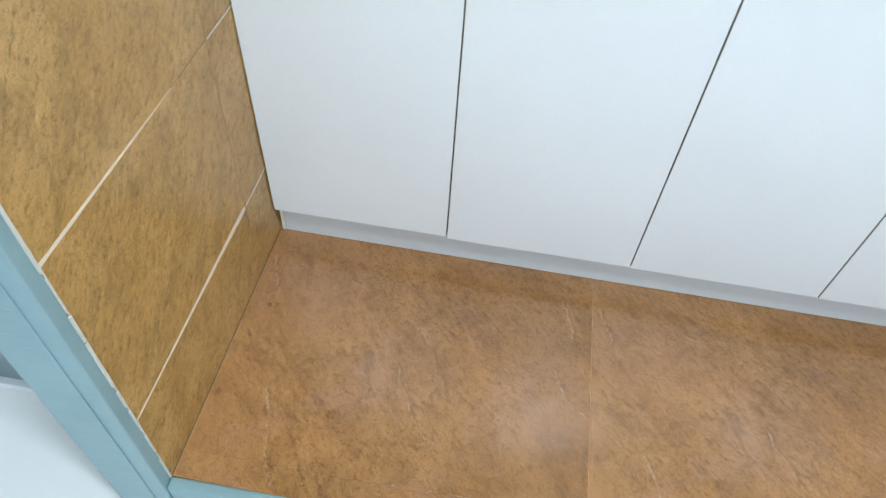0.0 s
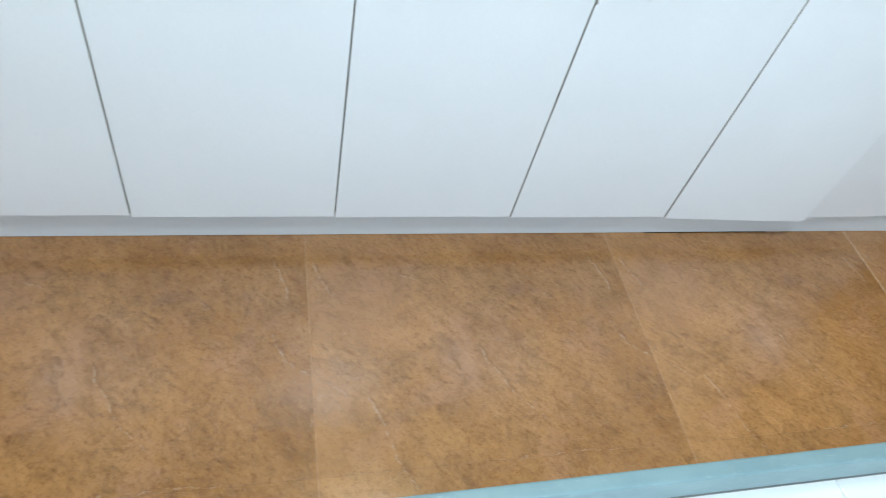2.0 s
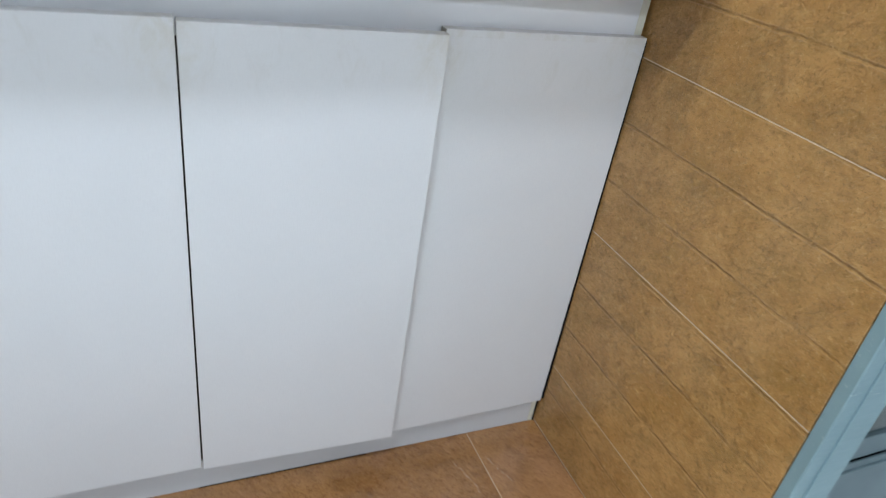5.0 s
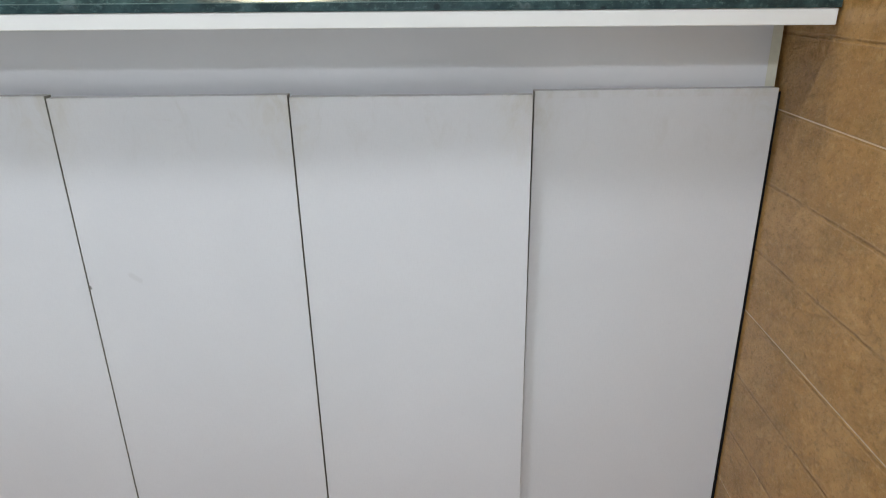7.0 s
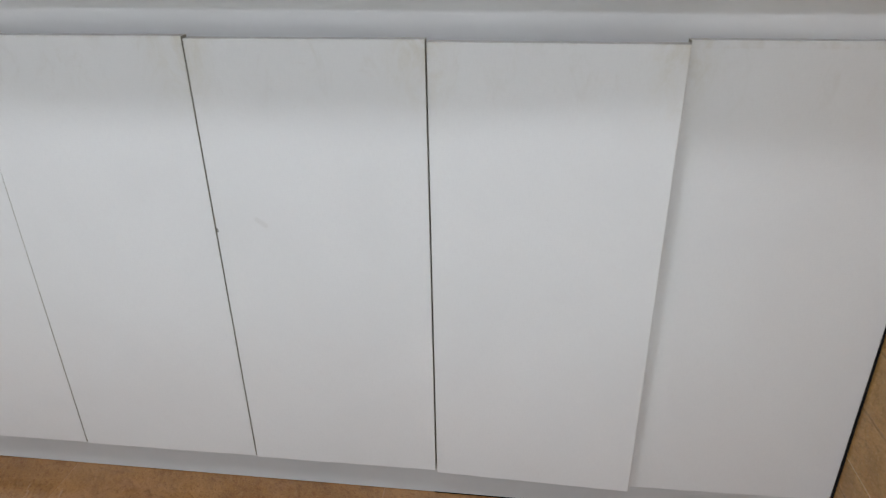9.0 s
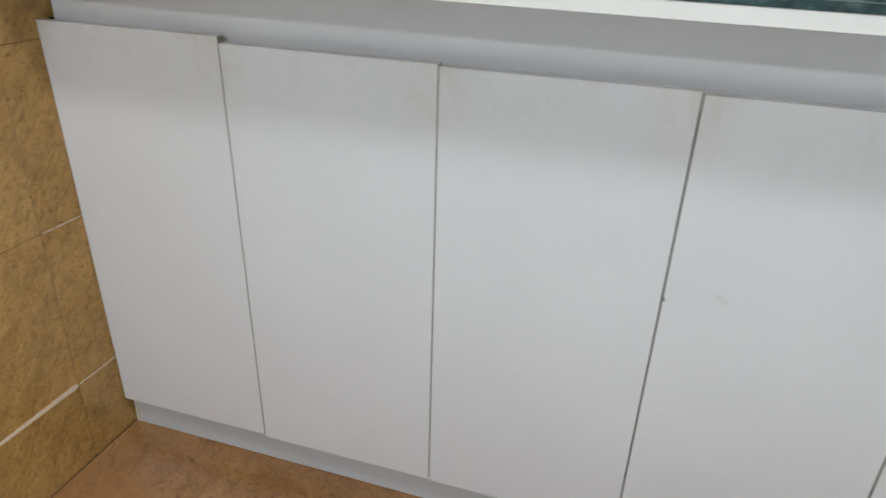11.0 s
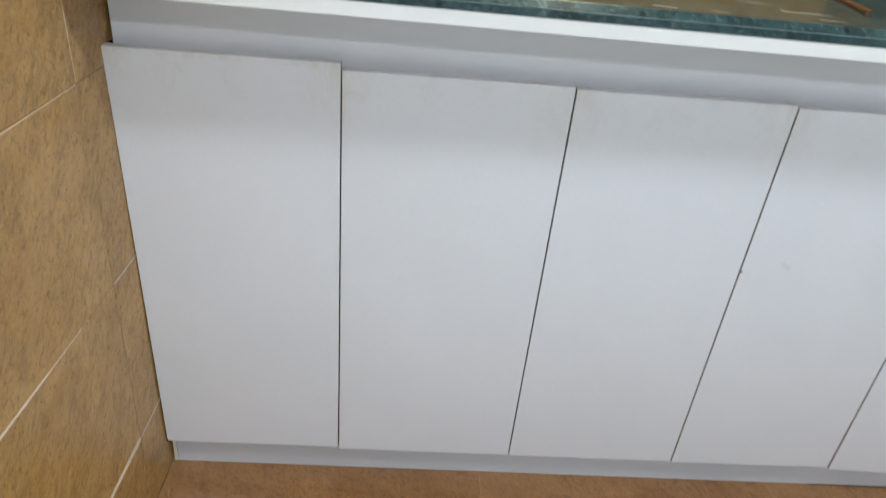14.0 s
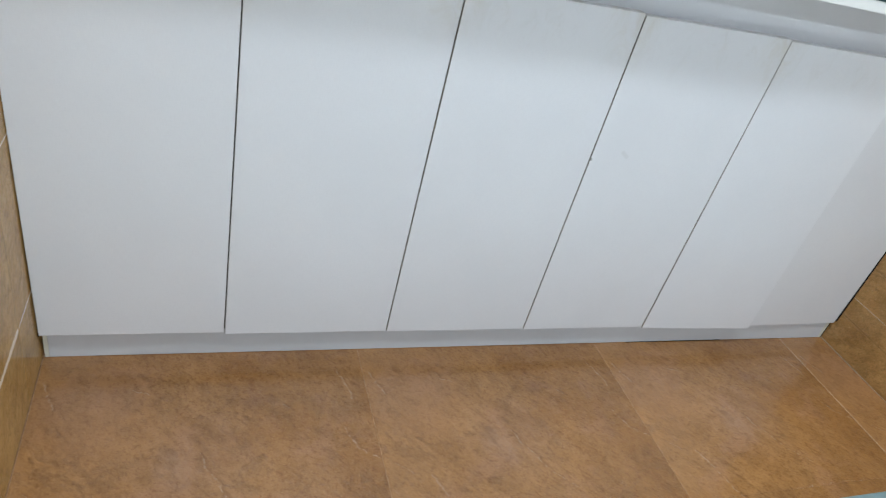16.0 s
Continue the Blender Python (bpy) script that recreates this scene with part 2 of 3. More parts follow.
def wall_slate(name, angle, thirds):
    """Ochre brown stone-print glazed wall tile, streaks at an angle; thirds: faint pressed lines along each tile."""
    n = Nodes(name)
    co = n.coords()          # u along the wall, v up, both from the tile's lower corner
    rnd = n.node("ShaderNodeCombineXYZ")
    n.put(rnd.inputs[0], n.math("MULTIPLY", n.random(), 23.0))
    moved = n.vmath("ADD", co, rnd.outputs[0])
    st = 1.5 if thirds else 2.0
    big = n.noise(n.mapping(moved, (1, 1.5, 1), (0, 0, -angle), (5.2, 0.4, 0)), 6, 5, 0.60, 0.6)
    streak = n.noise(n.mapping(moved, (1.0, st, 1), (0, 0, -angle)), 12, 9, 0.72, 0.3)
    grit = n.noise(n.mapping(moved, (1.0, 1.3 if thirds else 1.7, 1), (0, 0, -angle + 8)), 64 if thirds else 72, 7, 0.76, 0.2)
    lump = n.noise(n.mapping(moved, (1.0, 1.5, 1), (0, 0, -angle - 10), (4.4, 1.2, 0)), 30, 7, 0.72, 0.5)
    fine = n.noise(moved, 210, 5, 0.75)
    c = n.mix(n.band(big, 0.36, 0.64), *(((0.575, 0.302, 0.088), (0.690, 0.385, 0.136)) if thirds else ((0.650, 0.362, 0.102), (0.770, 0.455, 0.154))))
    c = n.mix(n.band(streak, 0.47, 0.66, 0, 0.42 if thirds else 0.48), c, (0.370, 0.215, 0.052))
    c = n.mix(n.band(lump, 0.53, 0.63, 0, 0.18 if thirds else 0.30), c, (0.310, 0.163, 0.045))
    c = n.mix(n.band(lump, 0.34, 0.45, 0.30, 0), c, (0.750, 0.460, 0.190))
    c = n.mix(n.band(streak, 0.30, 0.44, 0.30, 0), c, (0.720, 0.450, 0.180))
    c = n.mix(n.band(grit, 0.52, 0.64, 0, 0.38 if thirds else 0.58), c, (0.265, 0.142, 0.036))
    c = n.mix(n.band(grit, 0.34, 0.46, 0.50, 0), c, (0.780, 0.490, 0.200))
    c = n.mix(n.band(fine, 0.55, 0.68, 0, 0.50), c, (0.76, 0.50, 0.23))
    c = n.mix(n.band(fine, 0.34, 0.45, 0.50, 0), c, (0.26, 0.14, 0.040))
    # torn ridges, their lit and shaded sides put into the colour
    torn_dark, torn_pale = None, None
    for sc, ang, wide, loc, wd in ((15, angle, st, (1.3, 4.7, 0), 0.008), (30, angle + 18, 1.5, (6.1, 2.7, 0), 0.013)):
        d, p = n.crackle(moved, sc, -ang, wide, loc, wd)
        torn_dark = d if torn_dark is None else n.math("MAXIMUM", torn_dark, d)
        torn_pale = p if torn_pale is None else n.math("MAXIMUM", torn_pale, p)
    c = n.mix(n.math("MULTIPLY", torn_pale, 0.26), c, (0.66, 0.45, 0.21))
    c = n.mix(n.math("MULTIPLY", torn_dark, 0.10), c, (0.20, 0.108, 0.028))
    h = n.math("ADD", n.math("MULTIPLY", grit, -0.5), n.math("ADD", n.math("MULTIPLY", lump, -0.7), n.math("MULTIPLY", streak, -0.7)))
    h = n.math("ADD", n.math("SUBTRACT", h, n.math("MULTIPLY", torn_dark, 0.10)), n.math("MULTIPLY", torn_pale, 0.08))
    if thirds:
        sep = n.node("ShaderNodeSeparateXYZ")
        n.put(sep.inputs[0], n.vmath("ADD", co, n.mapping(n.noise(moved, 14, 4, 0.6, 0, True), (0, 0.007, 0))))
        away = n.math("PINGPONG", sep.outputs[1], 0.1025 / 2)
        gate = n.band(n.noise(moved, 9, 4), 0.36, 0.52, 0.10, 1)
        line = n.math("MULTIPLY", n.band(away, 0.0004, 0.0030, 1, 0), gate)
        pale = n.math("MULTIPLY", n.band(n.math("ABSOLUTE", n.math("SUBTRACT", away, 0.0033)), 0.0003, 0.0016, 1, 0), gate)
        # groove shade and lit edge of the pressed lines painted in
        c = n.mix(n.math("MULTIPLY", line, 0.26), c, (0.20, 0.11, 0.04))
        c = n.mix(n.math("MULTIPLY", pale, 0.28), c, (0.72, 0.47, 0.24))
        h = n.math("SUBTRACT", h, n.math("MULTIPLY", line, 0.25))
    hsv = n.node("ShaderNodeHueSaturation")
    n.put(hsv.inputs["Value"], n.band(n.random(), 0, 1, 0.97, 1.03))
    n.put(hsv.inputs["Color"], c)
    glaze(n, n.math("ADD", streak, n.math("MULTIPLY", grit, 0.3)), 0.7, 0.17, 1.5)
    return n.finish(hsv.outputs[0], n.band(grit, 0.3, 0.7, 0.55, 0.7), n.bump(h, 1.0, 0.0165), 0, 0.12)


def door_laminate(name="door_laminate", mark=False, tone=1.0):
    """White laminate board, faint linen grain, grubby finger marks towards the top corners."""
    n = Nodes(name)
    co = n.coords()          # from the door's lower corner: x across, z up
    weave = n.noise(n.mapping(co, (1, 1, 0.12)), 700, 3, 0.6)
    weave2 = n.noise(n.mapping(co, (0.12, 1, 1)), 700, 3, 0.6)
    rnd = n.node("ShaderNodeObjectInfo").outputs["Random"]
    shift = n.node("ShaderNodeCombineXYZ")
    n.put(shift.inputs[0], n.math("MULTIPLY", rnd, 37.0))
    n.put(shift.inputs[2], n.math("MULTIPLY", rnd, 11.0))
    moved = n.vmath("ADD", co, shift.outputs[0])
    cloud = n.noise(moved, 5, 5, 0.6, 0.5)
    smear = n.noise(n.mapping(moved, (1.6, 1, 1)), 16, 8, 0.72, 0.8)
    sep = n.node("ShaderNodeSeparateXYZ")
    n.put(sep.inputs[0], co)
    hand = n.math("MULTIPLY", n.band(sep.outputs[2], 0.60, 0.72), n.band(smear, 0.50, 0.72))
    c = n.mix(n.band(cloud, 0.35, 0.7), (0.708, 0.718, 0.742), (0.688, 0.699, 0.724))
    c = n.mix(n.math("MULTIPLY", n.band(weave, 0.4, 0.7), 0.35), c, (0.655, 0.662, 0.685))
    c = n.mix(n.math("MULTIPLY", n.band(weave2, 0.4, 0.7), 0.25), c, (0.655, 0.662, 0.685))
    c = n.mix(n.math("MULTIPLY", hand, 0.24), c, (0.52, 0.50, 0.46))
    side = n.math("MAXIMUM", n.band(sep.outputs[0], 0.0, 0.05, 1, 0), n.band(sep.outputs[0], 0.245, 0.325))
    grime = n.math("MULTIPLY", n.math("MULTIPLY", side, n.band(sep.outputs[2], 0.60, 0.735)), n.band(smear, 0.38, 0.6, 0.25, 1))
    c = n.mix(n.math("MULTIPLY", grime, 0.46), c, (0.56, 0.52, 0.43))
    lip = n.math("MULTIPLY", n.band(sep.outputs[2], 0.7275, 0.7300), n.band(smear, 0.4, 0.6, 0.0, 0.18))
    c = n.mix(lip, c, (0.50, 0.46, 0.38))
    if mark:
        flat = n.node("ShaderNodeCombineXYZ")
        n.put(flat.inputs[0], sep.outputs[0])
        n.put(flat.inputs[1], sep.outputs[2])
        smudge = n.scratch(flat.outputs[0], (0.066, 0.470), (0.078, 0.461), 0.006)
        c = n.mix(n.math("MULTIPLY", smudge, 0.28), c, (0.50, 0.50, 0.50))
        nick = n.scratch(flat.outputs[0], (0.0005, 0.452), (0.0015, 0.449), 0.003)
        c = n.mix(n.math("MULTIPLY", nick, 0.8), c, (0.12, 0.11, 0.10))
    spots = n.math("MULTIPLY", n.band(n.noise(n.mapping(moved, (1, 1, 1.4)), 22, 2), 0.74, 0.80), 0.25)
    c = n.mix(spots, c, (0.55, 0.54, 0.52))
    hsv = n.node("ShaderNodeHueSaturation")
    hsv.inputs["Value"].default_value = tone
    n.put(hsv.inputs["Color"], c)
    c = hsv.outputs[0]
    h = n.math("ADD", weave, weave2)
    return n.finish(c, 0.27, n.bump(h, 0.05, 0.0006), 0, 0.5)


def green_marble():
    n = Nodes("green_marble")
    co = n.coords()
    big = n.noise(co, 26, 8, 0.72, 0.8)
    fleck = n.noise(n.mapping(co, (1, 1, 1.3)), 130, 6, 0.74, 0.5)
    c = n.mix(n.band(big, 0.35, 0.65), (0.012, 0.028, 0.031), (0.036, 0.076, 0.080))
    c = n.mix(n.band(fleck, 0.52, 0.68, 0, 0.70), c, (0.11, 0.19, 0.185))
    c = n.mix(n.band(fleck, 0.30, 0.42, 0.7, 0), c, (0.012, 0.026, 0.032))
    black = n.node("ShaderNodeTexVoronoi")
    n.put(black.inputs["Vector"], n.mapping(co, (1, 1, 1)))
    black.inputs["Scale"].default_value = 30
    c = n.mix(n.band(black.outputs["Distance"], 0.10, 0.16, 0.85, 0), c, (0.006, 0.012, 0.016))
    vein = n.math("ABSOLUTE", n.math("SUBTRACT", n.noise(n.mapping(co, (0.7, 2.4, 1), (0, 0, 6), (0.4, 2, 0)), 6, 5, 0.6, 0.5), 0.5))
    veins = n.math("MULTIPLY", n.band(vein, 0.0, 0.012, 1, 0), n.band(n.noise(co, 10, 3), 0.52, 0.62))
    c = n.mix(n.math("MULTIPLY", veins, 0.18), c, (0.36, 0.44, 0.42))
    wob = n.vmath("SCALE", n.vmath("SUBTRACT", n.noise(co, 40, 4, 0.6, 0, True), (0.5, 0.5, 0.5)))
    wob.node.inputs["Scale"].default_value = 0.012
    flat = n.mapping(n.vmath("ADD", co, wob), (1, 1, 0))
    for a, b, w in (((0.69, 0.030), (0.80, 0.026), 0.0035), ((0.712, -0.075), (0.735, -0.080), 0.007), ((0.785, -0.078), (0.800, -0.082), 0.005),
                    ((0.86, 0.02), (0.90, 0.015), 0.004), ((0.90, -0.03), (0.96, -0.035), 0.005), ((0.93, -0.07), (0.96, -0.072), 0.004),
                    ((1.10, 0.02), (1.16, 0.0), 0.005)):
        c = n.mix(n.math("MULTIPLY", n.scratch(flat, a, b, w), 0.6), c, (0.46, 0.50, 0.46))
    return n.finish(c, n.band(fleck, 0.3, 0.8, 0.16, 0.24), n.bump(fleck, 0.07, 0.001), 0, 0.5)


def steel():
    n = Nodes("brushed_steel")
    co = n.coords()
    brush = n.noise(n.mapping(co, (1.0, 90, 90)), 40, 4, 0.6)
    cloud = n.noise(co, 9, 4)
    c = n.mix(n.band(cloud, 0.3, 0.7), (0.60, 0.605, 0.59), (0.52, 0.525, 0.51))
    return n.finish(c, n.band(brush, 0.3, 0.7, 0.27, 0.38), n.bump(brush, 0.03, 0.0003), 1.0)


def white_floor_tile():
    n = Nodes("white_floor_tile")
    co = n.coords()
    cloud = n.noise(co, 4, 6, 0.6, 0.6)
    speck = n.noise(co, 55, 6, 0.7)
    c = n.mix(n.band(cloud, 0.35, 0.7), (0.87, 0.87, 0.85), (0.85, 0.853, 0.835))
    c = n.mix(n.band(speck, 0.6, 0.78, 0, 0.35), c, (0.74, 0.745, 0.73))
    return n.finish(c, n.band(cloud, 0.3, 0.7, 0.30, 0.36), n.bump(speck, 0.04, 0.001), 0, 0.5)


def painted_metal():
    """Blue-grey powder-coated frame with scuffs and dust streaks."""
    n = Nodes("blue_grey_frame")
    co = n.coords()
    cloud = n.noise(co, 9, 5, 0.6)
    rub = n.noise(n.mapping(co, (1, 6, 6)), 24, 6, 0.7, 0.4)
    fine = n.noise(co, 260, 4)
    c = n.mix(n.band(cloud, 0.3, 0.7), (0.240, 0.352, 0.386), (0.208, 0.312, 0.348))
    c = n.mix(n.band(rub, 0.58, 0.74, 0, 0.6), c, (0.38, 0.47, 0.49))
    c = n.mix(n.band(rub, 0.26, 0.36, 0.4, 0), c, (0.15, 0.23, 0.26))
    return n.finish(c, n.band(rub, 0.3, 0.7, 0.38, 0.52), n.bump(fine, 0.05, 0.0008), 0, 0.45)


FLOOR_TILE = floor_slate()
LEFT_TILE = wall_slate("wall_slate_slanting", 52, False)
RIGHT_TILE = wall_slate("wall_slate_striped", 22, True)
LAMINATE = door_laminate()
MARKED_LAMINATE = door_laminate("marked_door_laminate", True)
DARKER_LAMINATE = door_laminate("darker_door_laminate", False, 0.965)      # the end door's laminate, a touch darker
MARBLE = green_marble()
STEEL = steel()
WHITE_TILE = white_floor_tile()
FRAME = painted_metal()
# a darker blue-grey than the niche frame
WINDOW_DARK_GREY = plain("window_grey", (0.17, 0.235, 0.262), 0.4, 0.05, 60, 0.05)
TILE_BED = plain("ochre_tile_bed", (0.36, 0.205, 0.062), 0.8, 0.05, 200, 0.2)
GROUT = plain("cream_grout", (0.80, 0.66, 0.50), 0.9, 0.05, 300, 0.3)
TAN_GROUT = plain("tan_grout", (0.80, 0.62, 0.42), 0.9, 0.05, 300, 0.3)
BROWN_GROUT = plain("brown_grout", (0.52, 0.30, 0.155), 0.9, 0.06, 300, 0.3)
PALE_GROUT = plain("grey_grout", (0.55, 0.56, 0.55), 0.9, 0.04, 300, 0.3)
RAIL_WHITE = plain("rail_white", (0.712, 0.720, 0.750), 0.40, 0.012, 90, 0.04)
EDGE_WHITE = plain("edging_white", (0.87, 0.87, 0.845), 0.45, 0.02, 70, 0.06)
PLINTH = plain("plinth_grey", (0.56, 0.575, 0.60), 0.5, 0.02, 90, 0.05)
EDGE_BAND = plain("grubby_edge_band", (0.38, 0.36, 0.31), 0.6, 0.06, 60, 0.1)
CREAM = plain("cream_filler", (0.68, 0.67, 0.57), 0.6, 0.05, 200, 0.15)
# near-black carcass: the shade behind the door gaps put into its colour
CARCASS = plain("gap_dark_carcass", (0.045, 0.042, 0.038), 0.6, 0.03, 80, 0.05)
# plaster of the unseen room, greyed to cut its bounce light
PLASTER = plain("greyed_plaster", (0.48, 0.48, 0.47), 0.8, 0.015, 40, 0.1)
JOINT = plain("dark_joint", (0.18, 0.095, 0.036), 0.85, 0.1, 120, 0.3)
# black for gaps and joints, standing in for the shade inside them
GAP_BLACK = plain("gap_black", (0.012, 0.012, 0.012), 0.95, 0.05, 80, 0.1, 0.0, 0.1)
SLOT = plain("slot_shadow", (0.22, 0.22, 0.21), 0.5, 0.05, 80, 0.1)
BROWN_LACQUER = plain("brown_lacquer", (0.13, 0.058, 0.018), 0.25, 0.12, 120, 0.05)
CHARCOAL = plain("charcoal_plastic", (0.075, 0.085, 0.095), 0.4, 0.05, 120, 0.05)
SAND_GROUT = plain("sand_grout", (0.60, 0.42, 0.26), 0.9, 0.06, 300, 0.3)
FADED_GROUT = plain("faded_grout", (0.52, 0.34, 0.14), 0.9, 0.06, 300, 0.3)
MORTAR = plain("white_mortar", (0.62, 0.60, 0.55), 0.9, 0.05, 160, 0.5)


def pane_glass():
    n = Nodes("window_glass")
    n.bsdf.inputs["Base Color"].default_value = (0.75, 0.85, 0.87, 1)
    n.bsdf.inputs["Roughness"].default_value = 0.02
    n.bsdf.inputs["Transmission Weight"].default_value = 1.0
    n.bsdf.inputs["IOR"].default_value = 1.45
    return n.mat


GLASS = pane_glass()


def lamp_glow():
    n = Nodes("lamp_diffuser")
    n.bsdf.inputs["Base Color"].default_value = (0.9, 0.9, 0.9, 1)
    n.bsdf.inputs["Emission Color"].default_value = (0.86, 0.92, 1.0, 1)
    n.bsdf.inputs["Emission Strength"].default_value = 3.0
    return n.mat


GLOW = lamp_glow()

# ---- mesh helpers ----


def add_box(bm, lo, hi, bevel=0.0, segments=2):
    made = bmesh.ops.create_cube(bm, size=1.0)
    vs = made["verts"]
    size = [max(b - a, 1e-5) for a, b in zip(lo, hi)]
    mid = [(a + b) / 2 for a, b in zip(lo, hi)]
    for v in vs:
        v.co = Vector([c * s + m for c, s, m in zip(v.co, size, mid)])
    if bevel > 0:
        edges = list({e for v in vs for e in v.link_edges})
        bmesh.ops.bevel(bm, geom=edges, offset=bevel, segments=segments, profile=0.5, affect="EDGES")
    return bm


def box(lo, hi, bevel=0.0, segments=2):
    return add_box(bmesh.new(), lo, hi, bevel, segments)


def mesh_of(name, bm, material, smooth=False):
    me = bpy.data.meshes.new(name)
    bmesh.ops.recalc_face_normals(bm, faces=bm.faces[:])
    bm.to_mesh(me)
    bm.free()
    me.materials.append(material)
    if smooth:
        me.shade_smooth()
    return me


def part(name, bm, material, parent=None, label="", at=None, smooth=False):
    ob = new(name, mesh_of(name, bm, material, smooth))
    if parent is not None:
        ob.parent = parent
    if at is not None:
        ob.matrix_basis = at
    if label:
        tagged(ob, label)
    return ob


def thing(name, label, category, at=None, kind="", group=""):
    ob = new(name)
    ob.empty_display_size = 0.05
    if at is not None:
        ob.matrix_basis = at
    return tagged(ob, label, category, group, kind)


def piece(name, mesh, parent, at):
    ob = new(name, mesh)
    ob.parent = parent
    ob.matrix_basis = at
    return ob


def slab_piece(w, h, d=0.010, bevel=0.0012):
    """A tile lying in the xy plane, its lower corner at the origin and its face at z = 0."""
    return box((0, 0, -d), (w, h, 0), bevel, 1)


# ---- the room's structure ----
floor = part("floor", box((-0.02, -0.4780, -0.075), (W + 0.03, 0.52, -0.0013)), BROWN_GROUT)
tagged(floor, "raised niche floor bed under rust brown stone tiles", "floor", kind="structure")

ground = part("ground", box((-1.6, -4.2, LOW - 0.10), (3.6, -0.30, LOW - 0.003)), PALE_GROUT)
tagged(ground, "pale grout bed of the white tiled room floor", "floor", kind="structure")

wall_left = part("wall_left", box((-0.075, -0.478, LOW), (-0.0008, 0.70, CEIL)), TILE_BED)
tagged(wall_left, "niche side wall with ochre brown stone tiles", "wall", kind="structure")
SPLAY = pose(W + 0.004, 0, 0, 0, 0, -0.90) @ pose(-W, 0, 0)      # the right wall runs a little askew
wall_right = part("wall_right", box((W + 0.0010, -0.478, LOW), (W + 0.055, 0.70, CEIL)), TAN_GROUT, at=SPLAY)
tagged(wall_right, "niche side wall with striped ochre stone tiles", "wall", kind="structure")
BACK = 0.53
wall_back = part("wall_back", box((-0.0008, BACK + 0.002, LOW), (W + 0.0110, 0.70, CEIL)), GROUT)
tagged(wall_back, "tiled wall behind the worktop in golden ochre", "wall", kind="structure")
ceiling = part("ceiling", box((-1.7, -4.3, CEIL), (3.7, 0.70, CEIL + 0.1)), PLASTER)
tagged(ceiling, "plain greyed plaster ceiling, out of view", "ceiling", kind="structure")
for nm, lo, hi in (("wall_south", (-1.7, -4.3, LOW), (3.7, -4.2, CEIL)), ("wall_west", (-1.7, -4.2, LOW), (-1.6, -0.30, CEIL)),
                   ("wall_east", (3.6, -4.2, LOW), (3.7, -0.30, CEIL))):
    tagged(part(nm, box(lo, hi), PLASTER), "plain greyed plaster wall added to close the room", "wall", kind="structure")


def wall_over_window(nm, x0, x1):
    tagged(part(nm, box((x0, -0.34, 2.10), (x1, -0.26, CEIL)), PLASTER), "greyed plaster wall added above the sliding window", "wall", kind="structure")


wall_over_window("wall_over_window_left", -1.6, -0.088)
wall_over_window("wall_over_window_right", W + 0.074, 3.6)


# blue-grey metal frame round the niche's mouth: posts with a stepped inner lip, and a low sill rail
def frame_post(side):
    bm = bmesh.new()
    if side < 0:
        add_box(bm, (-0.088, -0.500, LOW + 0.002), (-0.001, -0.4795, CEIL - 0.002), 0.0020)
        add_box(bm, (-0.0875, -0.5022, LOW + 0.003), (-0.0255, -0.4995, CEIL - 0.003), 0.0009, 2)
        add_box(bm, (-0.087, -0.4795, LOW + 0.003), (-0.0755, -0.342, CEIL - 0.003))
    else:
        add_box(bm, (W - 0.0035, -0.498, LOW + 0.002), (W + 0.074, -0.4795, CEIL - 0.002), 0.0020)
        add_box(bm, (W + 0.0235, -0.5002, LOW + 0.003), (W + 0.0735, -0.4975, CEIL - 0.003), 0.0009, 2)
        add_box(bm, (W + 0.0555, -0.4795, LOW + 0.003), (W + 0.073, -0.342, CEIL - 0.003))
    return bm


niche_frame = thing("trim", "blue-grey painted metal frame round the tiled niche", "frame", kind="structure")
part("post", frame_post(-1), FRAME, niche_frame)
part("post", frame_post(1), FRAME, niche_frame)
sill = bmesh.new()
add_box(sill, (-0.0008, -0.4980, LOW + 0.0034), (W - 0.0036, -0.4660, 0.0012), 0.0055, 4)
for v in sill.verts:
    if v.co.y > -0.48:
        v.co.y += -0.012 + 0.014 * v.co.x / W
part("sill_rail", sill, FRAME, niche_frame, "scuffed blue-grey metal sill rail", smooth=True)
seam = bmesh.new()
add_box(seam, (-0.088, -0.4992, LOW + 0.0003), (W + 0.07, -0.480, LOW + 0.0030), 0.0005, 1)
part("seal", seam, SLOT, niche_frame, "thin dark grey strip under the sill rail")
for sx in (-0.0005,):
    bm = bmesh.new()
    z = 0.0
    add_box(bm, (sx - 0.001, -0.4796, 0.001), (sx + 0.0006, -0.4785, 1.39))
    while z < 1.35:
        L = random.uniform(0.03, 0.10)
        add_box(bm, (sx, -0.4812 - random.uniform(0.0, 0.0016), z), (sx + random.uniform(0.0008, 0.0022), -0.4790, z + L * random.uniform(0.6, 1.0)))
        z += L
    part("mortar_bead", bm, MORTAR, niche_frame, "rough pale mortar along the tile edge")


